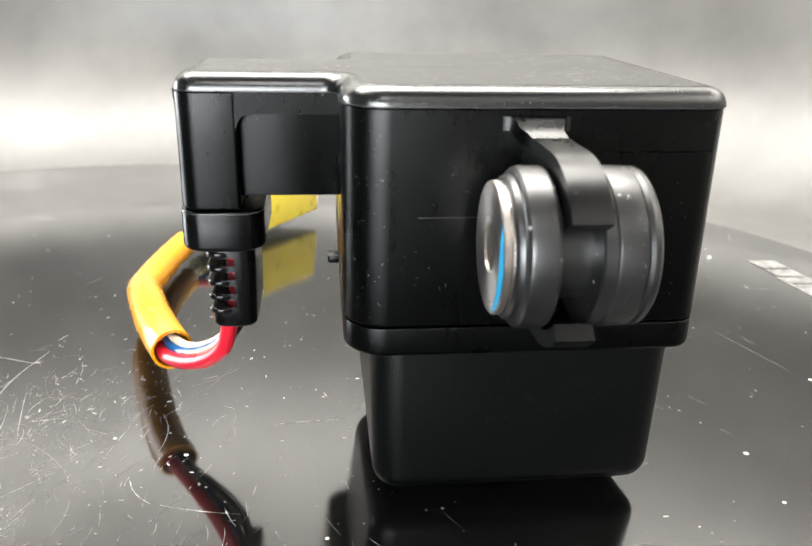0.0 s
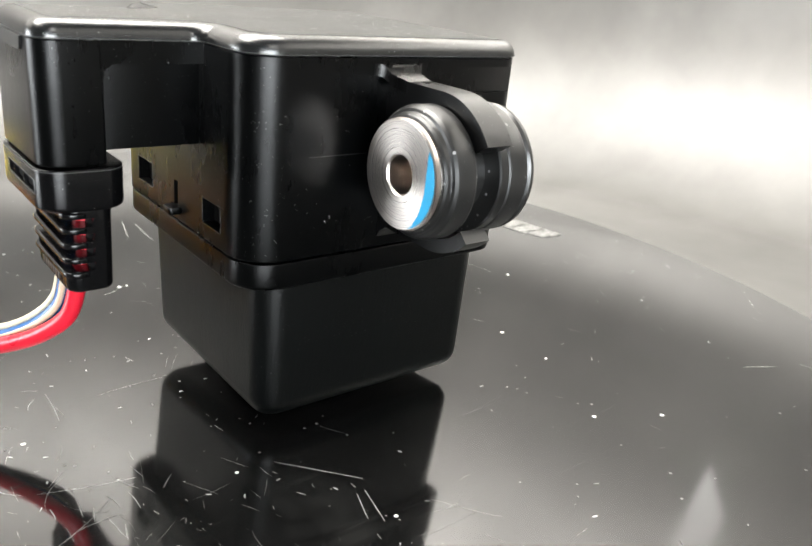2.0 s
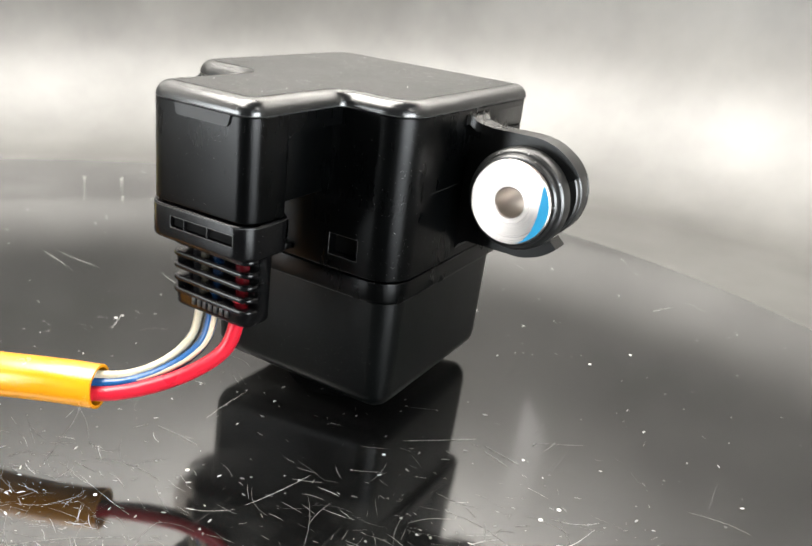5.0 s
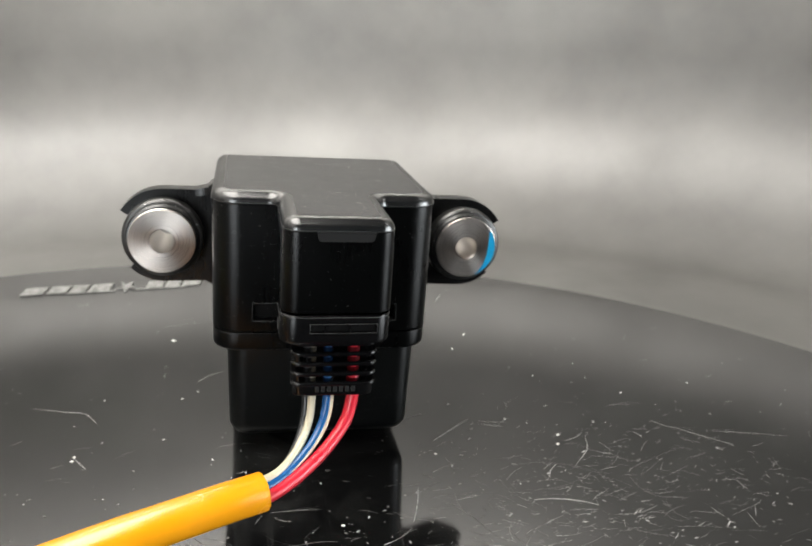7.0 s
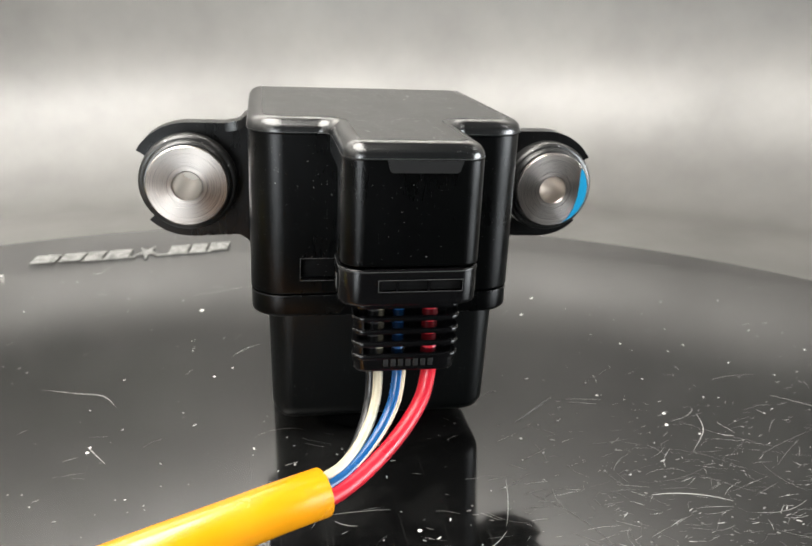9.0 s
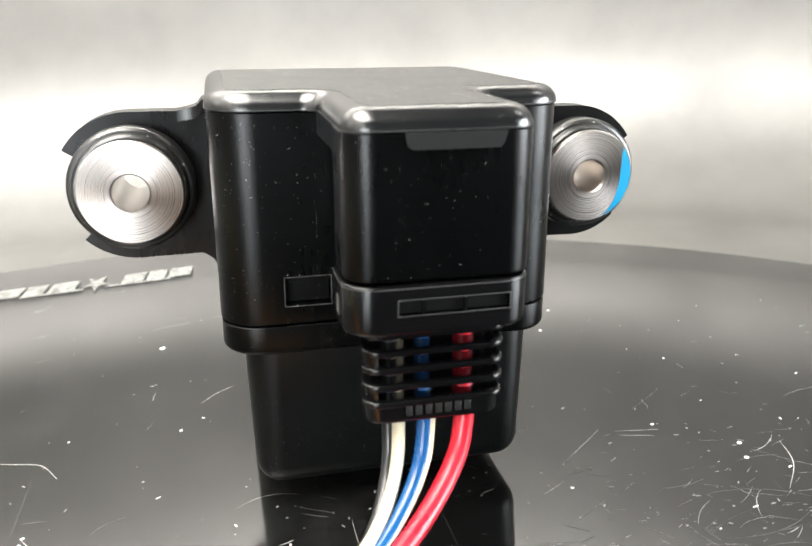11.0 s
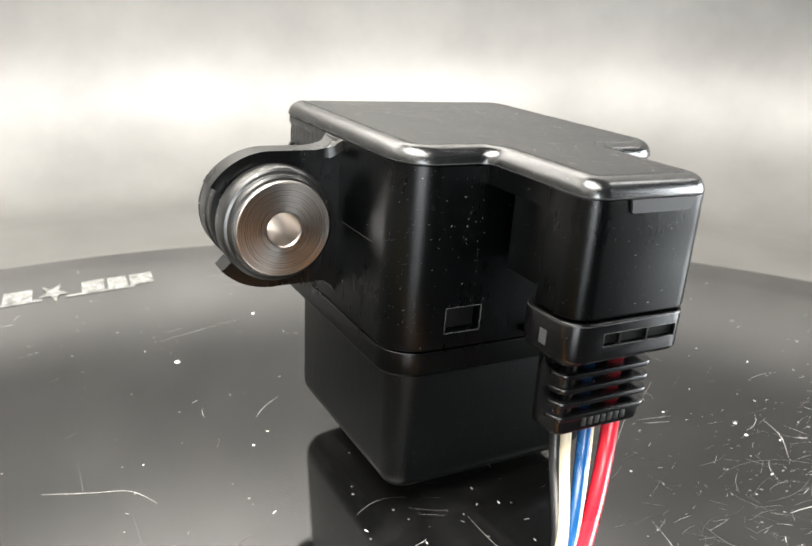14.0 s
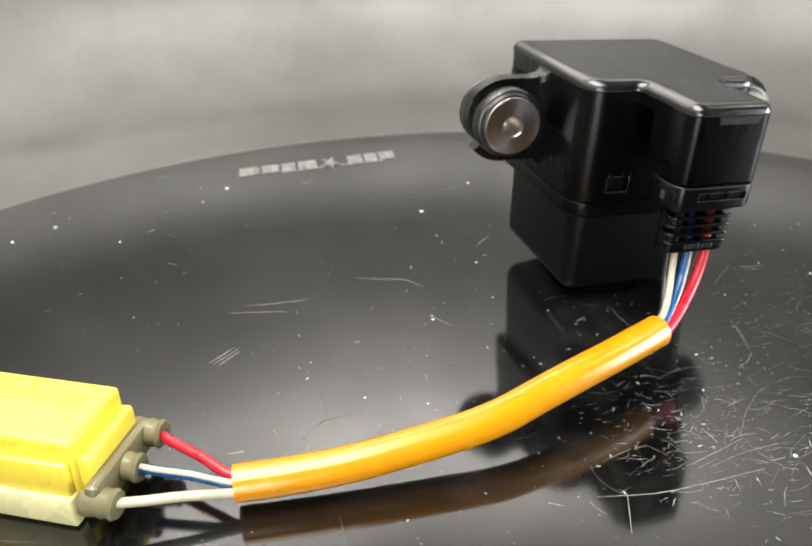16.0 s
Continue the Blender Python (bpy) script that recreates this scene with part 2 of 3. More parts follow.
def thing(name, label, category, at=(0, 0, 0), group="", kind=""):
    ob = new(name)
    ob.location = [v * CM for v in at]
    ob.empty_display_size = 0.01
    bpy.context.view_layer.update()
    return tagged(ob, label, category, group, kind)


def fillet(corners, steps=7):
    """A closed outline from corners (x, y, radius)."""
    out, n = [], len(corners)
    for i, (x, y, r) in enumerate(corners):
        p = Vector((x, y))
        a = Vector(corners[i - 1][:2]) - p
        b = Vector(corners[(i + 1) % n][:2]) - p
        a.normalize(), b.normalize()
        if r <= 0:
            out.append(p)
            continue
        half = a.angle(b) / 2
        cut = r / math.tan(half)
        mid = p + (a + b).normalized() * (r / math.sin(half))
        start, end = p + a * cut - mid, p + b * cut - mid
        turn = start.angle_signed(end)
        for k in range(steps + 1):
            w = -turn * k / steps
            c, s = math.cos(w), math.sin(w)
            out.append(mid + Vector((start.x * c - start.y * s, start.x * s + start.y * c)))
    return out


def rect(x0, x1, y0, y1, r):
    return [(x0, y0, r), (x1, y0, r), (x1, y1, r), (x0, y1, r)]


def inset(outline, d):
    """The outline (counter-clockwise) moved inwards by d."""
    out, n = [], len(outline)
    for i, p in enumerate(outline):
        e = (p - outline[i - 1]), (outline[(i + 1) % n] - p)
        e = [v.normalized() for v in e if v.length > 1e-7]
        t = sum(e, Vector((0, 0)))
        t = t.normalized()
        cosine = max(0.5, t.dot(e[0]))
        out.append(p + Vector((-t.y, t.x)) * (d / cosine))
    return out


def loft(rings, caps=True, bm=None):
    """Joins rings of equally many points by walls, and closes the ends."""
    bm = bm or bmesh.new()
    rows = [[bm.verts.new(p) for p in ring] for ring in rings]
    n = len(rows[0])
    for a, b in zip(rows, rows[1:]):
        for i in range(n):
            bm.faces.new((a[i], a[(i + 1) % n], b[(i + 1) % n], b[i]))
    if caps:
        bm.faces.new(rows[0][::-1])
        bm.faces.new(rows[-1])
    return bm


def prism(outline, z0, z1, top=0.0, foot=0.0, draft=0.0, steps=5, bm=None):
    """An upright block over an outline, with rounded top and foot edges; draft: how far the foot draws in."""
    rings = []
    if foot:
        for k in range(steps + 1):
            w = math.pi / 2 * k / steps
            rings.append((z0 + foot * (1 - math.sin(w)), foot * (1 - math.cos(w)) + draft))
        rings = rings[::-1]
    else:
        rings.append((z0, draft))
    if top:
        for k in range(steps + 1):
            w = math.pi / 2 * k / steps
            rings.append((z1 - top * (1 - math.sin(w)), top * (1 - math.cos(w))))
    else:
        rings.append((z1, 0.0))
    return loft([[(p.x, p.y, z) for p in inset(outline, d)] for z, d in rings], bm=bm)


def block(x0, x1, y0, y1, z0, z1, edge=0.03, r=0.05, bm=None):
    return prism(fillet(rect(x0, x1, y0, y1, r), 3), z0, z1, edge, edge, steps=2, bm=bm)


def spun(profile, centre, axis="x", steps=48, caps=True, bm=None):
    """A profile of (along, radius), turned round an axis through centre."""
    rings = []
    for along, r in profile:
        ring = []
        for k in range(steps):
            w = 2 * math.pi * k / steps
            u, v = r * math.cos(w), r * math.sin(w)
            p = (along, u, v) if axis == "x" else (u, along, v) if axis == "y" else (u, v, along)
            ring.append(Vector(p) + Vector(centre))
        rings.append(ring)
    return loft(rings, caps, bm=bm)


def carve(ob, cutters):
    """Takes boxes (x0, x1, y0, y1, z0, z1), in centimetres, out of a mesh object."""
    bm = bmesh.new()
    for x0, x1, y0, y1, z0, z1 in cutters:
        made = bmesh.ops.create_cube(bm, size=1.0)["verts"]
        for v in made:
            v.co = (x0 + (v.co.x + 0.5) * (x1 - x0), y0 + (v.co.y + 0.5) * (y1 - y0), z0 + (v.co.z + 0.5) * (z1 - z0))
    bm.transform(Matrix.Scale(CM, 4))
    mesh = bpy.data.meshes.new("cutter")
    bm.to_mesh(mesh)
    bm.free()
    tool = new("cutter", mesh)
    mod = ob.modifiers.new("carve", "BOOLEAN")
    mod.operation, mod.solver, mod.object, mod.use_self = "DIFFERENCE", "EXACT", tool, True
    bpy.context.view_layer.update()
    made = bpy.data.meshes.new_from_object(ob.evaluated_get(bpy.context.evaluated_depsgraph_get()))
    ob.modifiers.remove(mod)
    old = ob.data
    ob.data = made
    made.name = old.name
    bpy.data.objects.remove(tool)
    bpy.data.meshes.remove(mesh)
    made.shade_smooth()
    made.set_sharp_from_angle(angle=radians(35))


def curve_points(points, per=10):
    """A smooth line (Catmull-Rom) through points."""
    pts = [Vector(p) for p in points]
    pts = [2 * pts[0] - pts[1]] + pts + [2 * pts[-1] - pts[-2]]
    out = []
    for a, b, c, d in zip(pts, pts[1:], pts[2:], pts[3:]):
        for k in range(per):
            u = k / per
            out.append(0.5 * (2 * b + (c - a) * u + (2 * a - 5 * b + 4 * c - d) * u * u + (3 * b - a - 3 * c + d) * u**3))
    return out + [pts[-2]]


def tube(line, r, steps=14, hollow=0.0, bm=None):
    """A round tube along a line; hollow: the inner radius of an open end."""
    frames = []
    for i, p in enumerate(line):
        way = (line[min(i + 1, len(line) - 1)] - line[max(i - 1, 0)]).normalized()
        side = way.cross(Vector((0, 0, 1))).normalized()
        frames.append((p, side, side.cross(way)))

    def ring(i, rad):
        p, side, top = frames[i]
        return [p + (side * math.cos(2 * math.pi * k / steps) + top * math.sin(2 * math.pi * k / steps)) * rad for k in range(steps)]
    outer = [ring(i, r) for i in range(len(line))]
    if hollow:
        inner_a = [ring(i, hollow) for i in (4, 2, 0)]
        inner_b = [ring(i, hollow) for i in (-1, -3, -5)]
        return loft(inner_a + outer + inner_b, bm=bm)
    return loft(outer, bm=bm)


# ---- the setting ----
SWEEP_Z, SWEEP_R = -3.2, 42.0
SWEEP_FROM, SWEEP_TO = -85, 150
SWEEP_AT = (-10.8, 5.1)


def sheet(profile, centre, start, end, steps=64):
    """A profile of (radius, height), closed, swept round a centre from one bearing to another."""
    bm = bmesh.new()
    rows = []
    for k in range(steps + 1):
        w = radians(start + (end - start) * k / steps)
        rows.append([bm.verts.new((centre[0] + r * math.cos(w), centre[1] + r * math.sin(w), z)) for r, z in profile])
    n = len(profile)
    for a, b in zip(rows, rows[1:]):
        for k in range(n):
            bm.faces.new((a[k], a[(k + 1) % n], b[(k + 1) % n], b[k]))
    bm.faces.new(rows[0])
    bm.faces.new(rows[-1][::-1])
    return bm


def rise(thick):
    """The sheet from the table to upright: a soft crease, then one wide curve; thick moves it outwards."""
    r, z, out = SWEEP_R - 2.4, SWEEP_Z + 0.02, []
    for radius, a, b, steps in ((5.1, 0.0, 28.0, 8), (11.5, 28.0, 90.0, 28)):
        a, b = radians(a), radians(b)
        for k in range(1, steps + 1):
            w = a + (b - a) * k / steps
            x, y = r + radius * (math.sin(w) - math.sin(a)), z + radius * (math.cos(a) - math.cos(w))
            out.append((x + thick * math.sin(w), y - thick * math.cos(w)))
        r, z = x, y
    return out


inner = [(27.0, SWEEP_Z + 0.02)] + rise(0.0)
inner += [(inner[-1][0], 30.0), (inner[-1][0], 70.0)]
outer = [(inner[-1][0] + 0.15, 70.0), (inner[-1][0] + 0.15, 30.0)] + rise(0.15)[::-1] + [(27.0, SWEEP_Z + 0.005)]
outer = [(x, max(z, SWEEP_Z + 0.005)) for x, z in outer]
sweep = part("backdrop", sheet(inner + outer, SWEEP_AT, SWEEP_FROM, SWEEP_TO), SWEEP, None, "", 40)
tagged(sweep, "smooth grey backdrop sheet curving up behind the turntable", "backdrop", "", "structure")


def slab(name, x0, x1, y0, y1, z0, z1, mat, label, category):
    bm = bmesh.new()
    for v in bmesh.ops.create_cube(bm, size=1.0)["verts"]:
        v.co = (x0 + (v.co.x + 0.5) * (x1 - x0), y0 + (v.co.y + 0.5) * (y1 - y0), z0 + (v.co.z + 0.5) * (z1 - z0))
    return tagged(part(name, bm, mat, None, "", 0), label, category, "", "structure")


# plain dark walls that close the room round the table
slab("floor", -130, 130, -130, 130, SWEEP_Z - 3, SWEEP_Z, TABLE, "plain dark work surface under the turntable", "floor")
slab("ceiling", -130, 130, -130, 130, 130, 133, ROOM, "plain dark ceiling", "ceiling")
slab("wall_east", 130, 133, -133, 133, SWEEP_Z - 3, 133, ROOM, "plain dark wall", "wall")
slab("wall_west", -133, -130, -133, 133, SWEEP_Z - 3, 133, ROOM, "plain dark wall", "wall")
slab("wall_north", -130, 130, 130, 133, SWEEP_Z - 3, 133, ROOM, "plain dark wall", "wall")
slab("wall_south", -130, 130, -133, -130, SWEEP_Z - 3, 133, ROOM, "plain dark wall", "wall")

# ---- the turntable ----
DX, DY, DR = -10.82, 5.12, 24.44
turntable = thing("turntable", "scratched glossy black round turntable with a worn white print", "turntable", (DX, DY, SWEEP_Z))
part("disc", spun([(-0.6, DR - 0.06), (-0.56, DR), (-0.06, DR), (-0.018, DR - 0.02), (0.0, DR - 0.07)], (DX, DY, 0), "z", 160), DISC, turntable, "scratched glossy black disc")
part("foot", spun([(SWEEP_Z + 0.005, 15.0), (SWEEP_Z + 0.3, 15.2), (-0.9, 14.6), (-0.602, 14.4)], (DX, DY, 0), "z", 96), BLACK_MATT, turntable)


def flat(points, z0=0.002, z1=0.006):
    """A thin plate over an outline on the disc."""
    return loft([[(x, y, z) for x, y in points] for z in (z0, z1)])


# the print along the rim: worn white bars and a star
P0, P1 = Vector((10.45, 9.4)), Vector((10.65, 2.9))
along = (P1 - P0).normalized()
across = Vector((-along.y, along.x))
length = (P1 - P0).length


def glyph(u0, u1, v0, v1, slant=0.1):
    pts = [(u0, v0), (u1, v0), (u1 + slant, v1), (u0 + slant, v1)]
    return flat([tuple(P0 + along * u + across * v) for u, v in pts])


for u0, u1 in ((0.0, 0.12), (0.14, 0.245), (0.26, 0.345), (0.365, 0.48), (0.68, 0.775), (0.79, 0.87), (0.885, 0.985)):
    part("print_bar", glyph(u0 * length, u1 * length, 0.05, 0.85), PRINT, turntable)
for u0, u1 in ((0.255, 0.52), (0.61, 0.9)):
    part("print_line", glyph(u0 * length, u1 * length, -0.09, 0.03, 0.0), PRINT, turntable)
star = []
for k in range(10):
    w, r = math.pi * k / 5, (0.72 if k % 2 == 0 else 0.27)
    star.append(tuple(P0 + along * (0.57 * length + r * 0.6 * math.sin(w)) + across * (0.38 - r * math.cos(w))))
part("print_star", flat(star), PRINT, turntable)

# ---- the sensor ----
X0, X1, Y0, Y1 = -2.44, 2.52, -2.84, 2.05
TOP, LID, SEAM, BAND, BASE = 6.41, 6.17, 3.25, 2.83, 0.42
sensor = thing("sensor", "black plastic vehicle sensor with two bushed mounting ears and a plug", "sensor", (0, -0.4, BASE))

shell = part("housing", prism(fillet([(X0 + 0.02, Y0 + 0.02, 0.6), (X1 - 0.02, Y0 + 0.02, 0.35), (X1 - 0.02, Y1 - 0.02, 0.35), (X0 + 0.02, Y1 - 0.02, 0.6)]), SEAM + 0.03, LID - 0.02, 0.015, 0.03), BLACK, sensor, "black plastic housing with dusty rounded corners")
carve(shell, [
    (X0 - 0.1, X0 + 0.28, 0.53, 1.16, 3.54, 3.95),
    (X0 - 0.1, X0 + 0.28, -2.02, -1.42, 3.54, 3.93),
    (X0 - 0.1, X0 + 0.2, -0.51, -0.37, 3.47, 3.92),
    (X0 - 0.1, X0 + 0.2, -0.66, -0.24, 3.42, 3.52),
    (1.0, 2.45, Y0 - 0.1, Y0 + 0.06, 5.62, 6.02),
    (1.0, 2.45, Y1 - 0.12, Y1 + 0.1, 5.62, 6.02),
])
AX, AY0, AY1 = -4.65, -1.5, 0.66
lid_outline = fillet([(X0, Y0, 0.6), (X1, Y0, 0.36), (X1, Y1, 0.36), (X0, Y1, 0.6), (X0, AY1, 0.22), (AX, AY1, 0.34), (AX, AY0, 0.34), (X0, AY0, 0.22)])
part("lid", prism(lid_outline, LID, TOP, 0.24, 0.02, steps=6), BLACK_TOP, sensor, "black plastic lid with worn rounded edge")
part("lid_panel", prism(inset(lid_outline, 0.28), TOP - 0.02, TOP + 0.004), LID_PANEL, sensor, "fine-grained matt top of the lid")
# pale line painted as the highlight along the lid's lower edge
part("rim_glint", prism(inset(lid_outline, -0.004), LID + 0.003, LID + 0.013), GLINT_AND_EMBOSS, sensor, "thin pale line painted as a highlight under the lid")
part("flange", prism(fillet([(X0 + 0.03, Y0 + 0.03, 0.58), (X1 - 0.02, Y0 + 0.03, 0.34), (X1 - 0.02, Y1 - 0.03, 0.34), (X0 + 0.03, Y1 - 0.03, 0.58)]), BAND, SEAM, 0.02, 0.08), BLACK, sensor)
part("lower_case", prism(fillet(rect(-2.05, 2.34, -2.64, 1.72, 0.47)), BASE, BAND + 0.02, 0.0, 0.35, 0.055, steps=7), BLACK_MATT, sensor, "matt black lower case with rounded foot")

# the plug on its short arm
web = [(-3.9, LID - 0.005), (X0 + 0.06, LID - 0.005), (X0 + 0.06, 5.87)]
web += [(-3.62 - 0.18 * math.sin(math.pi / 2 * k / 6), 5.69 + 0.18 * math.cos(math.pi / 2 * k / 6)) for k in range(7)] + [(-3.9, 5.69)]
part("skirt", loft([[(x, y, z) for x, z in web] for y in (AY0 + 0.008, AY1 - 0.008)]), BLACK, sensor)
part("arm", prism(fillet([(-3.84, AY0 + 0.18, 0.02), (X0 + 0.05, AY0 + 0.18, 0.02), (X0 + 0.05, AY1 - 0.6, 0.02), (-2.9, AY1 - 0.6, 0.02), (-2.9, AY1 - 0.16, 0.02), (-3.84, AY1 - 0.16, 0.02)], 2), 4.7, 5.9, 0.0, 0.02), BLACK, sensor)
part("plug_body", prism(fillet([(AX, AY0, 0.34), (-3.8, AY0, 0.05), (-3.8, AY1, 0.05), (AX, AY1, 0.34)]), 4.54, LID - 0.01, 0.02, 0.03), BLACK, sensor, "black plastic plug body")
part("pull_tab", loft([[(x, y, z) for y, z in ((-1.1, 6.16), (0.02, 6.16), (-0.01, 6.01), (-0.05, 5.98), (-1.01, 5.98), (-1.05, 6.01))] for x in (AX - 0.035, AX + 0.1)]), GREY_TAB, sensor, "worn grey pull tab")
collar = part("plug_collar", prism(fillet(rect(AX - 0.03, -3.5, AY0 + 0.01, AY1 + 0.03, 0.36)), 3.9, 4.5, 0.03, 0.08), BLACK_SOFT, sensor, "glossy black plug collar")
carve(collar, [(AX - 0.1, AX + 0.12, a, b, 4.15, 4.33) for a, b in ((-0.17, 0.1), (-0.66, -0.2), (-1.2, -0.69))])



# the collar's upper edge gets its highlight as a pale line too
part("rim_glint", prism(inset(fillet(rect(AX - 0.03, -3.5, AY0 + 0.01, AY1 + 0.03, 0.36)), -0.003), 4.462, 4.472), GLINT_AND_EMBOSS, sensor)
part("moulded_mark", prism(fillet(rect(-4.21, -4.06, AY1 + 0.02, AY1 + 0.038, 0.006), 2), 4.06, 4.27), GLINT_AND_EMBOSS, sensor)


def outline_frame(x, y0, y1, z0, z1, width=0.009):
    """Four thin pale edges round an opening in a wall that faces -x, painted as chamfer highlights."""
    for a, b, c, d in ((y0, y1, z0 - width, z0), (y0, y1, z1, z1 + width), (y0 - width, y0, z0 - width, z1 + width), (y1, y1 + width, z0 - width, z1 + width)):
        part("edge_glint", block(x - 0.004, x + 0.02, a, b, c, d, 0.002, 0.003), GLINT_AND_EMBOSS, sensor)


outline_frame(X0 + 0.02, 0.53, 1.16, 3.54, 3.95)
outline_frame(X0 + 0.02, -2.02, -1.42, 3.54, 3.93)
outline_frame(AX - 0.03, -1.2, 0.1, 4.15, 4.33, 0.008)
# dull dark plates, added in the openings to stand in for their shade
for y0, y1 in ((0.53, 1.16), (-2.02, -1.42)):
    part("slot_shade", block(X0 + 0.2, X0 + 0.27, y0 + 0.01, y1 - 0.01, 3.55, 3.92, 0.005, 0.01), SHADE_AND_FOAM, sensor)
part("slot_shade", block(AX + 0.03, AX + 0.1, -1.19, 0.09, 4.16, 4.32, 0.005, 0.01), SHADE_AND_FOAM, sensor)

# the ribbed sleeve under the plug, with the wires showing between its ribs
CX0, CX1, CY0, CY1 = -4.36, -3.66, -1.28, 0.42
# inner core, coloured dark to paint the shade behind the ribs
part("relief_core", prism(fillet(rect(CX0 + 0.36, CX1 - 0.08, CY0 + 0.1, CY1 - 0.1, 0.1)), 2.74, 3.92), SHADE_AND_FOAM, sensor)
relief = part("strain_relief", prism(fillet(rect(CX0, CX1, CY0, CY1, 0.22), 6), 2.63, 3.92, 0.02, 0.06, 0.02, steps=3), BLACK_SOFT, sensor, "glossy black slotted strain relief")
carve(relief, [(CX0 - 0.1, CX0 + 0.4, -1.4, (0.6, 0.27)[k % 2], z - 0.06, z + 0.06) for k, z in enumerate((3.68, 3.46, 3.24, 3.02))])
for k, z in enumerate((3.79, 3.57, 3.35, 3.13, 2.91)):
    rib = prism(fillet(rect(CX0 - 0.025, CX0 + 0.4, CY0 - 0.022, CY1 + 0.022, 0.2), 6), z - 0.045, z + 0.045, 0.03, 0.03, steps=3)
    part("rib", rib, BLACK_SOFT, sensor)
for k in range(7):
    y = -0.87 + 0.122 * k
    part("print_bar", block(CX0 - 0.008, CX0 + 0.03, y, y + 0.075, 2.74, 2.87, 0.004, 0.008), GREY_TAB, sensor)
part("locating_peg", block(X0 - 0.16, X0 + 0.08, -0.6, -0.3, 3.4, 3.52, 0.02), BLACK, sensor)
part("scratch", block(-1.47, -0.4, Y0 + 0.012, Y0 + 0.03, 4.785, 4.795, 0.002, 0.002), GREY_TAB, sensor)
part("scratch", block(-1.5, -0.4, Y1 - 0.03, Y1 - 0.012, 4.805, 4.815, 0.002, 0.002), GREY_TAB, sensor)

# the mounting ears with rubber grommets and steel bushings
XB0, XB1 = -0.81, 0.9
H0, H1 = -0.19, 0.25


def ear(side, yc, face, ZC):
    """side: -1 or 1, the way that the ear points; yc: the bushing's axis; face: the housing's wall."""
    ZH = ZC - 0.05
    outer, inner = 1.14, 0.9
    pts = []
    flare = [(face - side * 0.02, ZC + 1.28), (face + side * 0.05, ZC + 1.26), (face + side * 0.1, ZC + 1.17), (face + side * 0.2, ZC + 1.13), (face + side * 0.4, ZH + 1.14)]
    pts += flare
    for k in range(13):
        w = radians(90 - (90 - 32) * k / 12)
        pts.append((yc + side * outer * math.cos(w), ZH + outer * math.sin(w)))
    for k in range(37):
        w = radians(32 + (360 - 32 - 44) * k / 36)
        pts.append((yc + side * inner * math.cos(w), ZH + inner * math.sin(w)))
    for k in range(9):
        w = radians(-44 - (90 - 44) * k / 8)
        pts.append((yc + side * 1.1 * math.cos(w), ZH + 1.1 * math.sin(w)))
    pts += [(face + side * 0.2, ZH - 1.08), (face + side * 0.05, ZH - 1.18), (face - side * 0.02, ZH - 1.3)]
    bm = loft([[(x, y, z) for y, z in pts] for x in (H0, H1)])
    part("mounting_hook", bm, BLACK_HOOK, sensor, "black plastic hook round the grommet")
    # the root that widens towards the housing
    plan = [(H1 + 0.14, face - side * 0.02), (-0.45, face - side * 0.02)]
    for k in range(9):
        w = math.pi / 2 * k / 8
        plan.append((-0.45 + (0.45 + H0 - 0.004) * math.sin(w), face + side * 0.42 * (1 - math.cos(w))))
    plan += [(H1 + 0.004, face + side * 0.42)]
    for k in range(6):
        w = math.pi / 2 * k / 5
        plan.append((H1 + 0.004 + 0.14 * (1 - math.cos(w)), face + side * (0.3 - 0.3 * math.sin(w))))

    def crown(y):
        out, steps = abs(y - face), ((0.0, 1.273), (0.05, 1.262), (0.1, 1.173), (0.2, 1.133), (0.42, 1.09))
        for (a, za), (b, zb) in zip(steps, steps[1:]):
            if out <= b:
                return ZC + za + (zb - za) * (out - a) / (b - a)
        return ZC + 1.09

    bm = loft([[(x, y, crown(y) - d) for x, y in plan] for d in (0.17, 0.0)])
    part("hook_root", bm, BLACK_HOOK, sensor)
    grommet = [(-0.68, 0.3), (-0.7, 0.74), (-0.69, 0.785), (-0.66, 0.815), (-0.62, 0.82), (-0.6, 0.83), (-0.585, 0.87), (-0.55, 0.905), (-0.5, 0.92), (-0.27, 0.92), (-0.235, 0.905), (-0.22, 0.87), (-0.21, 0.58), (0.21, 0.58), (0.22, 0.86), (0.24, 0.885), (0.36, 0.89), (0.38, 0.91), (0.42, 0.92), (0.68, 0.915), (0.72, 0.885), (0.76, 0.915), (0.82, 0.905), (0.86, 0.86), (0.87, 0.76), (0.86, 0.3)]
    part("grommet", spun(grommet, (0, yc, ZC), caps=False), RUBBER, sensor, "dusty dark grey rubber grommet", 22)
    hole = 0.265
    steel = [(XB1, hole), (XB1 - 0.0, 0.7), (XB1 - 0.05, 0.74), (XB1 - 0.12, 0.74), (XB1 - 0.12, 0.5), (XB0 + 0.24, 0.5), (XB0 + 0.24, 0.73), (XB0 + 0.05, 0.76), (XB0 + 0.015, 0.755), (XB0, 0.735), (XB0, hole + 0.02), (XB0 + 0.03, hole), (XB0 + 0.2, hole), (XB1 - 0.2, hole), (XB1, hole)]
    bm = bmesh.new()
    rows = []
    for x, r in steel:
        rows.append([bm.verts.new((x, r * math.cos(2 * math.pi * k / 64), r * math.sin(2 * math.pi * k / 64))) for k in range(64)])
    for a, b in zip(rows, rows[1:]):
        for k in range(64):
            bm.faces.new((a[k], a[(k + 1) % 64], b[(k + 1) % 64], b[k]))
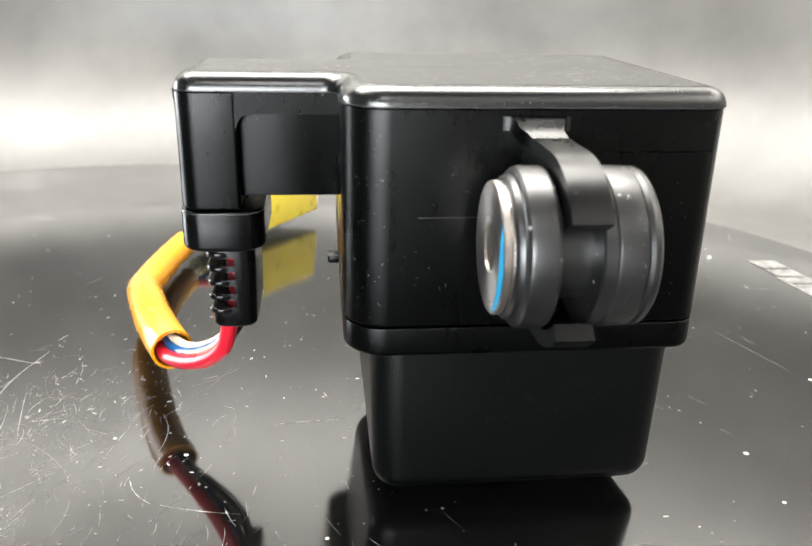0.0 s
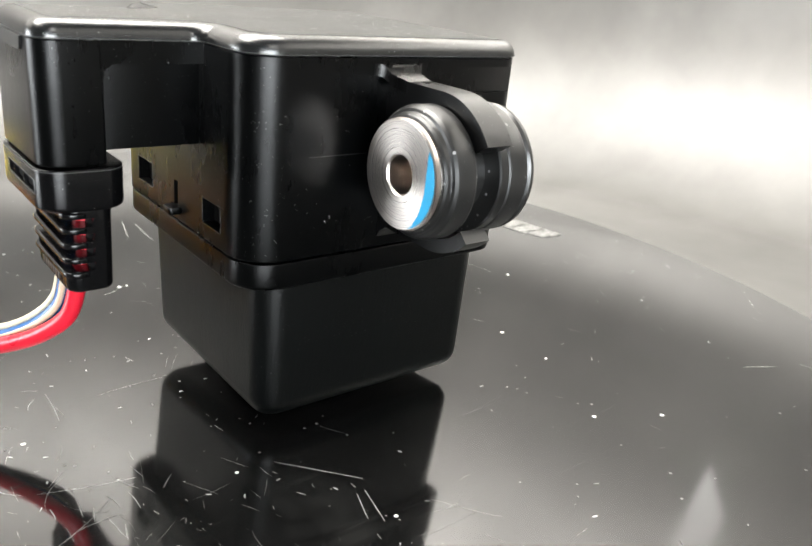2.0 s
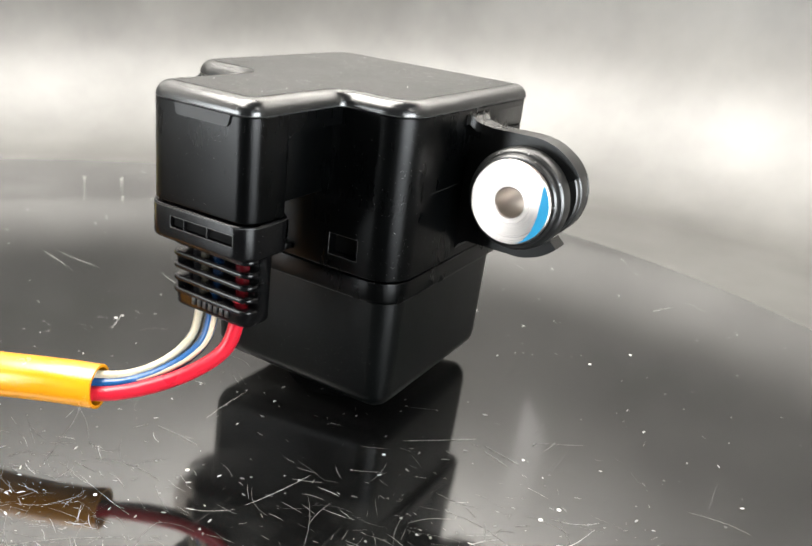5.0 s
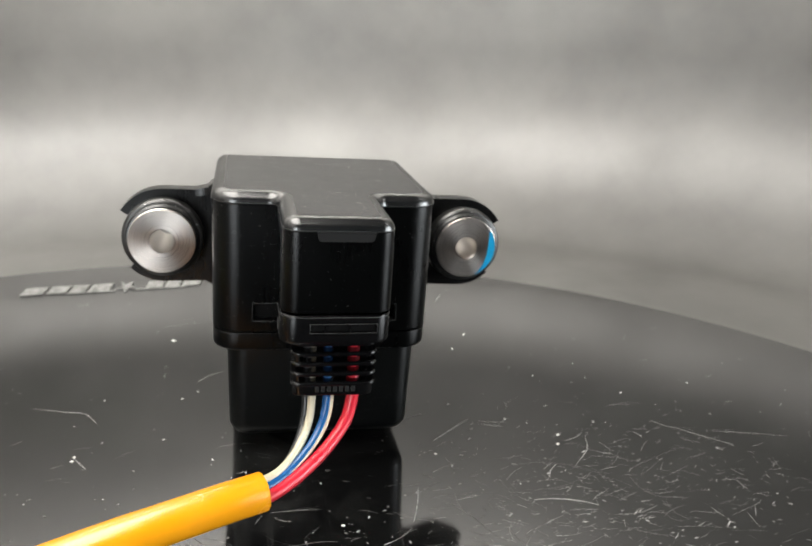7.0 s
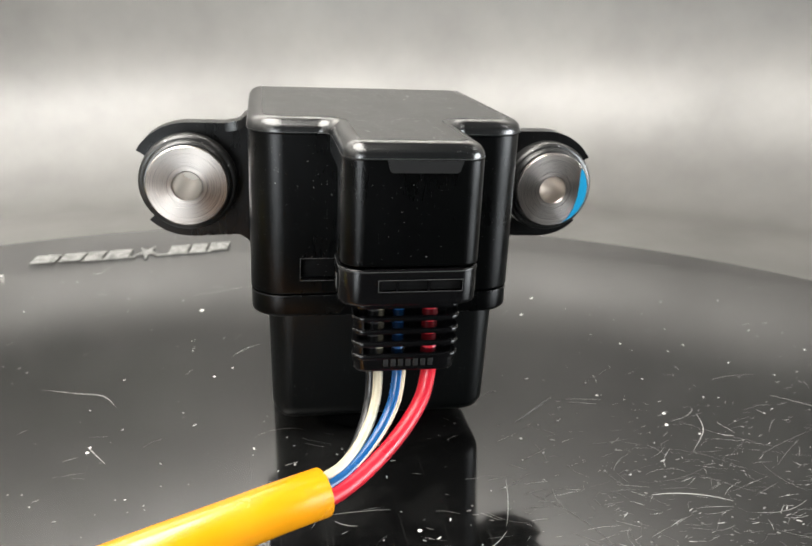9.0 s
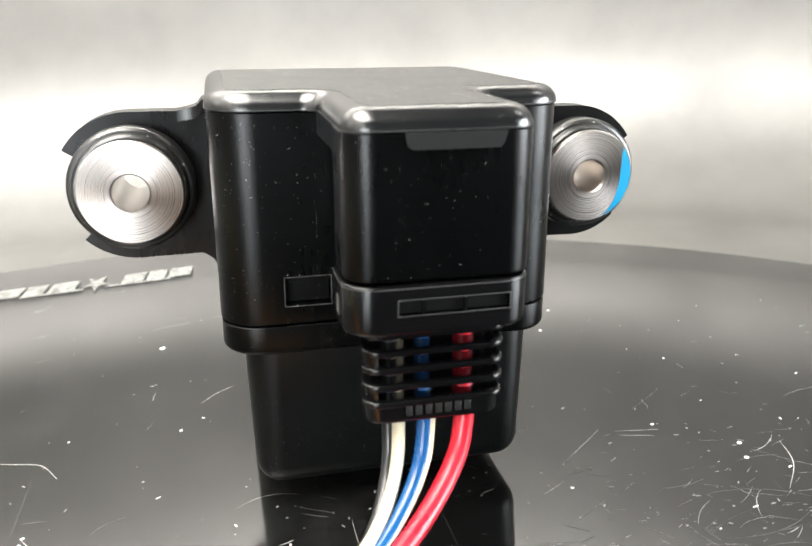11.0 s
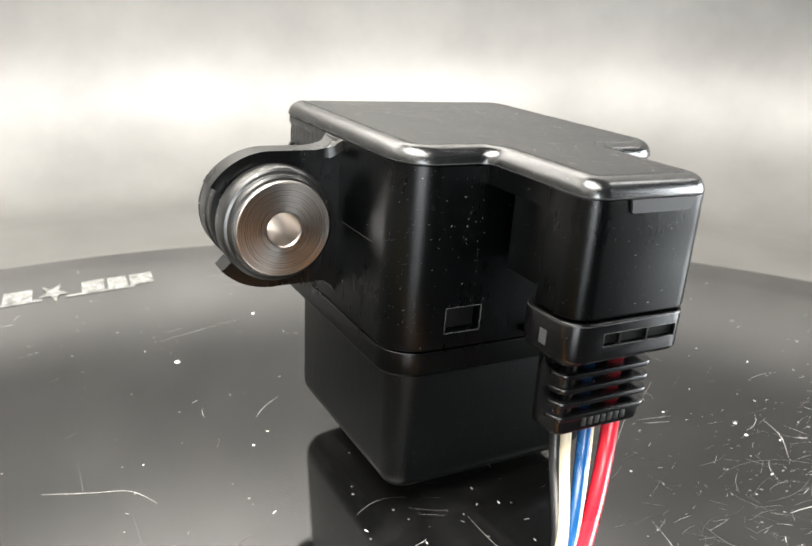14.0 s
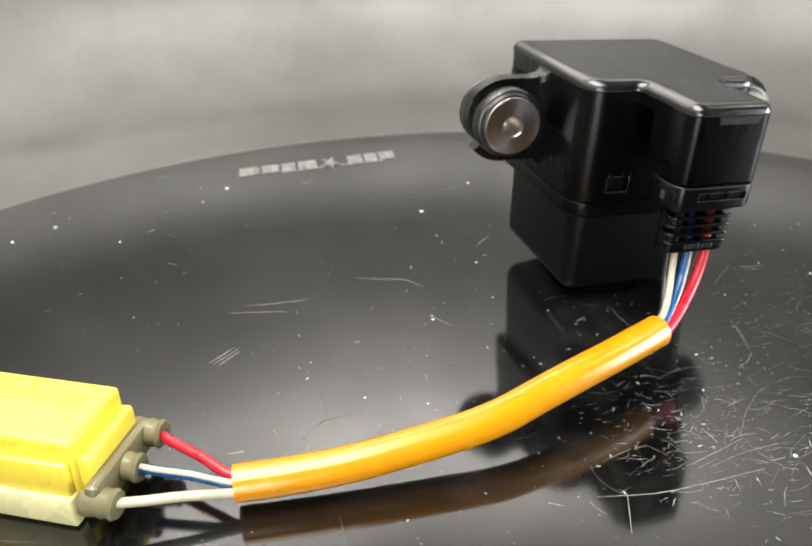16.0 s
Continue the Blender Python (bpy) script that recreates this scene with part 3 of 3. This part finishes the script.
    bush = part("bushing", bm, STEEL, sensor, "turned steel bushing", 30)
    bush.matrix_world = Matrix.Translation((0, yc * CM, ZC * CM))


ear(1, 3.18, Y1, 4.88)
ear(-1, -4.03, Y0, 4.8)
# a dab of blue paint on the rim of one bushing
arc = []
for k in range(15):
    w = radians(142 + 106 * k / 14)
    arc.append((0.73 * math.cos(w), 0.73 * math.sin(w)))
arc += [(-0.36, -0.6), (-0.48, -0.4), (-0.545, -0.12), (-0.56, 0.14), (-0.56, 0.36)]
bm = loft([[(XB0 - d, y - 4.03, z + 4.8) for y, z in arc] for d in (-0.02, 0.006)])
part("paint_mark", bm, BLUE_PAINT, sensor, "dab of bright blue paint")
# the sensor leans a little on the disc
LEAN = pose(0, 0, -0.04, 3.348, 0.617, 0.018)
SENSOR_LEAN = Matrix.Scale(CM, 4) @ LEAN @ Matrix.Scale(1 / CM, 4)
bpy.context.view_layer.update()
sensor.matrix_world = SENSOR_LEAN @ sensor.matrix_world
bpy.context.view_layer.update()

# a low pad lifts the case off the disc
pad = thing("support_pad", "small black foam pad under the sensor on the disc", "pad", (0.2, -0.4, 0))
part("foam", spun([(0.004, 1.25), (0.1, 1.3), (0.22, 1.3), (0.27, 1.25)], (0.15, -0.45, 0), "z", 40), SHADE_AND_FOAM, pad)

# ---- the cable ----
harness = thing("wire_harness", "orange sleeved cable with coloured wires and a yellow connector", "cable", (-7.5, 6.0, 0))
SLEEVE = [(-5.42, 0.92, 1.27), (-5.7, 1.55, 1.3), (-6.05, 2.5, 1.27), (-6.36, 3.5, 1.2), (-6.64, 4.5, 1.08), (-6.9, 5.5, 0.94), (-7.0, 6.6, 0.8), (-7.05, 8.5, 0.64), (-7.0, 9.8, 0.58), (-6.88, 11.1, 0.56)]
line = curve_points(SLEEVE, 8)
part("sleeve", tube(line, 0.385, 24, 0.33), ORANGE, harness, "glossy orange vinyl sleeve")


def wire(name, mat, y, x, off, r, label, sunk):
    """A wire from the plug down into the sleeve's mouth."""
    side = Vector((off[0], 0, off[1]))
    mouth = line[0] + side
    deep = line[6] + side * 0.8
    pts = [LEAN @ Vector(p) for p in ((CX0 + sunk, y, 3.8), (CX0 + sunk, y, 3.1), (x - 0.02, y, 2.75), (x, y, 2.55))]
    a, b, c, d = pts[-1], pts[-1] + Vector((0, 0, -0.85)), mouth - (line[3] - line[0]).normalized() * 0.6, mouth
    for u in (0.2, 0.4, 0.6, 0.8, 1.0):
        v = 1 - u
        pts.append(a * v**3 + b * 3 * v * v * u + c * 3 * v * u * u + d * u**3)
    pts.append(deep)
    return part(name, tube(curve_points(pts, 6), r, 12), mat, harness, label)


wire("red_wire", RED, -0.86, -4.14, (-0.15, -0.06), 0.13, "red wire", 0.36)
wire("blue_wire", BLUE, -0.34, -4.16, (0.0, 0.06), 0.1, "blue wire with a white stripe", 0.34)
wire("white_wire", WHITE, -0.02, -4.12, (0.1, 0.17), 0.085, "off-white wire", 0.35)
wire("stripe", WHITE, -0.42, -4.2, (-0.045, 0.085), 0.05, "white stripe", 0.4)
wire("black_wire", DARK, 0.08, -4.0, (0.16, 0.05), 0.09, "black wire", 0.3)

# the yellow connector at the far end
mate = Matrix.Translation((-5.14, 14.53, 0)) @ Matrix.Rotation(radians(-28), 4, "Z")


def local(bm):
    bm.transform(mate)
    return bm


body = part("connector", local(prism(fillet(rect(-0.88, 0.95, -1.15, 3.2, 0.12), 4), 0.25, 1.9, 0.1, 0.1, steps=3)), YELLOW, harness, "yellow plastic wire connector")
part("connector_step", local(block(-0.8, 0.9, -1.42, -1.1, 0.45, 1.5, 0.08, 0.1)), YELLOW, body)
part("latch", local(block(-0.5, 0.52, -0.7, 2.4, 1.86, 1.925, 0.02, 0.08)), YELLOW, body)
part("side_ledge", local(block(-1.06, -0.84, -1.05, 2.6, 0.7, 1.5, 0.06, 0.08)), YELLOW, body)
part("rail", local(block(-1.16, -0.84, -1.1, 2.4, 0.05, 0.74, 0.06, 0.08)), PALE, body)
part("seal_plate", local(block(-1.12, 1.0, -1.66, -1.36, 0.38, 1.1, 0.1, 0.1)), CLEAR_SEAL, body, "olive rubber seal plate")
ends = []
for k, (u, z) in enumerate(((0.9, 0.8), (-0.06, 0.74), (-0.98, 0.66))):
    bm = spun([(-1.95, 0.13), (-1.97, 0.27), (-1.9, 0.31), (-1.8, 0.28), (-1.7, 0.31), (-1.6, 0.28), (-1.4, 0.31), (-1.3, 0.3)], (u, 0, z), "y", 24)
    part("seal", local(bm), CLEAR_SEAL, body, "olive rubber wire seal")
    ends.append(mate @ Vector((u, -1.8, z)))
for name, mat, end, off, label in (("red_wire", RED, ends[0], (0.12, 0.12), "red wire"), ("blue_wire", BLUE, ends[1], (-0.02, 0.02), "blue wire with a white stripe"), ("white_wire", WHITE, ends[2], (-0.16, -0.1), "off-white wire")):
    s = Vector((off[0], 0, off[1]))
    a, b = line[-5] + s, line[-1] + s
    pts = [tuple(a), tuple(b), tuple(b.lerp(end, 0.4) + Vector((0, 0, 0.03))), tuple(b.lerp(end, 0.75)), tuple(end), tuple(end + Vector((0.05, 0.4, 0)))]
    part(name, tube(curve_points(pts, 6), 0.105, 12), mat, harness, label)
    if name == "blue_wire":
        pts = [tuple(Vector(p) + Vector((-0.03, 0, 0.06))) for p in pts]
        part("stripe", tube(curve_points(pts, 6), 0.065, 10), WHITE, harness, "white stripe")

# ---- scratches and dust on the disc ----
def stroke(bm, line, width, z=0.003):
    """A thin flat ribbon on the disc that runs out to points."""
    rows, n = [], len(line)
    for i, p in enumerate(line):
        way = line[min(i + 1, n - 1)] - line[max(i - 1, 0)]
        side = Vector((-way.y, way.x)).normalized() * width * (0.25 + 0.75 * math.sin(math.pi * (i + 0.5) / n))
        rows.append([bm.verts.new((*(p + side), z)), bm.verts.new((*(p - side), z))])
    for a, b in zip(rows, rows[1:]):
        bm.faces.new((a[0], a[1], b[1], b[0]))


def scratch_material():
    m, tree, shader = material("scratched_sheet", (0.2, 0.2, 0.19), 0.6)
    geo = node(tree, "ShaderNodeNewGeometry")
    own = calc(tree, "POWER", geo.outputs["Random Per Island"], 2.6)
    tree.links.new(mix(tree, own, (0.1, 0.1, 0.097), (0.6, 0.6, 0.58)), shader.inputs["Base Color"])
    tree.links.new(ramp(tree, geo.outputs["Random Per Island"], 0.0, 1.0, 0.3, 0.7), shader.inputs["Roughness"])
    return m


SCRATCH = scratch_material()
# scuffs and lint on the lid
random.seed(23)
bm = bmesh.new()
for k in range(95):
    x, y = random.uniform(-2.0, 2.2), random.uniform(-2.2, 1.5)
    if k < 25:
        x, y = random.uniform(-4.3, -2.2), random.uniform(-1.1, 0.25)
    elif k < 55:
        x, y = random.gauss(1.1, 0.6), random.gauss(0.2, 0.8)
    x, y = min(max(x, -4.3), 2.2), min(max(y, -2.3), 1.55)
    turn, size = radians(random.gauss(60, 50)), random.uniform(0.01, 0.12)
    c = Vector((math.cos(turn), math.sin(turn))) * size
    p = Vector((x, y))
    stroke(bm, [p - c, p - c * 0.3, p + c * 0.3, p + c], random.uniform(0.003, 0.011), TOP + 0.006)
for k in range(420):
    x, y = (random.gauss(1.3, 0.8), random.gauss(-1.7, 0.6)) if k % 3 else (random.uniform(-4.2, 2.2), random.uniform(-1.1, 0.25))
    x, y = min(max(x, -4.25), 2.2), min(max(y, -2.5 if x > -2 else -1.1), 1.6)
    c = Vector((random.gauss(0, 1), random.gauss(0, 1))).normalized() * random.uniform(0.006, 0.022)
    stroke(bm, [Vector((x, y)) - c, Vector((x, y)), Vector((x, y)) + c], random.uniform(0.004, 0.009), TOP + 0.0065)
scuffs = tagged(part("scuffs", bm, SCRATCH, None, "pale scuffs and lint on the lid", 0), kind="stuff")
scuffs.parent = sensor
scuffs.matrix_world = SENSOR_LEAN

# flakes of dust on the upright faces and round the grommets
random.seed(37)
bm = bmesh.new()


def flake(p, a, b):
    """A tiny dust flake at p, lying in the plane of a and b."""
    w, long, thin = random.uniform(0, math.pi), random.uniform(0.003, 0.01), random.uniform(0.0025, 0.005)
    if random.random() < 0.06:
        long *= 3.0
    u = (a * math.cos(w) + b * math.sin(w)) * long
    v = (b * math.cos(w) - a * math.sin(w)) * thin
    bm.faces.new([bm.verts.new(q) for q in (p - u, p - v, p + u, p + v)])


EX, EY, EZ = Vector((1, 0, 0)), Vector((0, 1, 0)), Vector((0, 0, 1))
for k in range(70):
    flake(Vector((X0 + 0.014, min(max(random.gauss(1.0, 0.35), 0.7), 1.4), random.uniform(3.4, 6.05))), EY, EZ)
for k in range(30):
    flake(Vector((X0 + 0.014, random.uniform(-2.2, -1.55), random.uniform(3.4, 6.0))), EY, EZ)
for k in range(110):
    flake(Vector((random.uniform(-1.8, 2.1), Y0 + 0.014, random.triangular(3.4, 6.0, 3.7))), EX, EZ)
    flake(Vector((random.triangular(-1.8, 2.0, -1.6), Y1 - 0.014, random.uniform(3.4, 6.0))), EX, EZ)
for k in range(150):
    w, side = radians(random.uniform(0, 90)), k % 2
    c, s = math.cos(w), math.sin(w)
    out = Vector((-c, s if side else -s, 0))
    centre = Vector((X0 + 0.62, Y1 - 0.62 if side else Y0 + 0.62, random.uniform(3.35, 6.1)))
    flake(centre + out * 0.606, out.cross(EZ), EZ)
for k in range(28):
    flake(Vector((AX - 0.006, random.uniform(-1.1, 0.3), random.triangular(4.6, 5.9, 5.6))), EY, EZ)
    x = random.uniform(-4.3, -3.0)
    deep = 0.0 if x < -3.8 else 0.16
    flake(Vector((x, AY1 + 0.006 - deep, random.uniform(4.8, 5.6))), EX, EZ)
for yc, zc in ((3.18, 4.88), (-4.03, 4.8)):
    for k in range(110):
        w, r = random.uniform(0, 2 * math.pi), 0.926
        out = Vector((0, math.cos(w), math.sin(w)))
        x = random.choice((random.uniform(-0.5, -0.28), random.uniform(0.43, 0.67)))
        flake(Vector((x, yc, zc)) + out * r, EX, out.cross(EX))
        if k % 2:
            flake(Vector((-0.706, yc, zc)) + out * random.uniform(0.755, 0.785), out, out.cross(EX))
dust_on_case = tagged(part("dust", bm, FINE_DUST, None, "", 0), kind="stuff")
dust_on_case.parent = sensor
dust_on_case.matrix_world = SENSOR_LEAN

random.seed(11)
bm = bmesh.new()
WORN_SPOTS = ((-8.6, -0.9, 1.7), (-5.6, -5.2, 1.7), (-4.8, -8.1, 1.8), (-7.6, 1.0, 1.3), (-9.2, -3.4, 1.8))
for k in range(2500):
    if k < 1850:
        cx, cy, spread = WORN_SPOTS[k % 5]
        x, y = random.gauss(cx, spread), random.gauss(cy, spread)
    else:
        w, q = random.uniform(0, 2 * math.pi), math.sqrt(random.random()) * (DR - 0.6)
        x, y = DX + q * math.cos(w), DY + q * math.sin(w)
    if math.hypot(x - DX, y - DY) > DR - 0.3:
        continue
    size = min(2.8, random.lognormvariate(-1.5, 0.9))
    turn, curl = random.gauss(88, 34) if k % 6 else random.uniform(0, 180), random.gauss(0, 45) * min(1.0, size)
    steps = 3 if size < 0.25 else 7
    p, line = Vector((x, y)), []
    for i in range(steps):
        line.append(p.copy())
        w = radians(turn + curl * i / steps)
        p = p + Vector((math.cos(w), math.sin(w))) * size / steps
    stroke(bm, line, min(0.014, random.lognormvariate(-6.1, 0.5)) * (1.8 if size < 0.2 else 1.0))
for k in range(330):
    if k < 240:
        x, y = random.gauss(-6.5, 4.5), random.gauss(-1.5, 5.0)
    else:
        w, q = random.uniform(0, 2 * math.pi), math.sqrt(random.random()) * (DR - 0.6)
        x, y = DX + q * math.cos(w), DY + q * math.sin(w)
    if math.hypot(x - DX, y - DY) > DR - 0.3:
        continue
    turn, long = random.uniform(0, math.pi), random.uniform(0.012, 0.05)
    c = Vector((math.cos(turn), math.sin(turn))) * long
    stroke(bm, [Vector((x, y)) - c, Vector((x, y)), Vector((x, y)) + c], random.uniform(0.01, 0.022), 0.004)
tagged(part("scratch_field", bm, SCRATCH, turntable, "fine pale scratches and lint", 0), kind="stuff")

MARKS = [
    [(-1.85, 11.34), (-1.28, 10.64)], [(-1.93, 11.25), (-1.39, 10.56)], [(-2.03, 11.16), (-1.5, 10.5)],
    [(2.21, 2.6), (2.45, 2.4), (2.61, 2.21), (2.78, 1.94)],
    [(1.35, 6.77), (1.02, 5.97), (0.78, 5.37), (0.25, 5.02)],
    [(0.68, 10.22), (0.59, 9.37), (0.53, 8.42)], [(0.45, 10.65), (0.04, 9.02)],
    [(-1.37, -4.6), (-1.56, -5.34)], [(-1.31, 5.3), (-1.96, 4.87)],
    [(-8.75, 4.13), (-9.02, 2.64), (-9.02, 0.39)], [(-8.82, 3.48), (-9.79, 3.94)],
    [(7.4, -5.51), (8, -5.86)],
    [(-1.52, -4.62), (-1.72, -5.17)], [(-2.1, -3.24), (-1.23, -4.36)],
    [(-3.73, -6.32), (-3.14, -6.85), (-2.53, -7.06)], [(-2.12, -9.02), (-3.63, -10.53)],
]
for mark in MARKS:
    line = [Vector(p) for p in mark]
    if len(line) == 2:
        line = [line[0].lerp(line[1], k / 6) for k in range(7)]
    else:
        line = [v.to_2d() for v in curve_points([(*p, 0) for p in mark], 5)]
    bm = bmesh.new()
    stroke(bm, line, 0.006, 0.006)
    part("scratch", bm, MARK, turntable, "", 0)

for x, y, r in ((5.33, 3.52, 0.08), (-1.51, 5.27, 0.05), (4.42, -1.58, 0.06), (4.26, -5.75, 0.05), (9.51, 9.96, 0.08), (-1.36, -5.34, 0.04), (-2.37, -6.4, 0.05), (-8.87, -0.51, 0.06), (7.26, 1.07, 0.05), (7.78, 15.9, 0.07), (7.01, 17.17, 0.06), (-1.33, 5.25, 0.035), (-4.31, 7.86, 0.03), (-5.03, -0.67, 0.05), (-6.36, 0.03, 0.04), (5.96, 13.73, 0.04), (1.23, 2.97, 0.04), (-4.82, 12.1, 0.03), (4.25, -3.01, 0.04), (3.19, -5.1, 0.05), (-2.79, -6.24, 0.05), (-2.69, -3.18, 0.04)):
    bm = bmesh.new()
    bmesh.ops.create_icosphere(bm, subdivisions=2, radius=r * 0.8)
    for v in bm.verts:
        v.co = Vector((v.co.x * (1 + 0.25 * noise.noise(v.co * 20)), v.co.y, max(v.co.z * 0.25, -0.001))) + Vector((x, y, 0.002))
    tagged(part("dust_speck", bm, SPECK, None), "tiny white speck of dust on the disc", "dust", "dust specks on the disc")
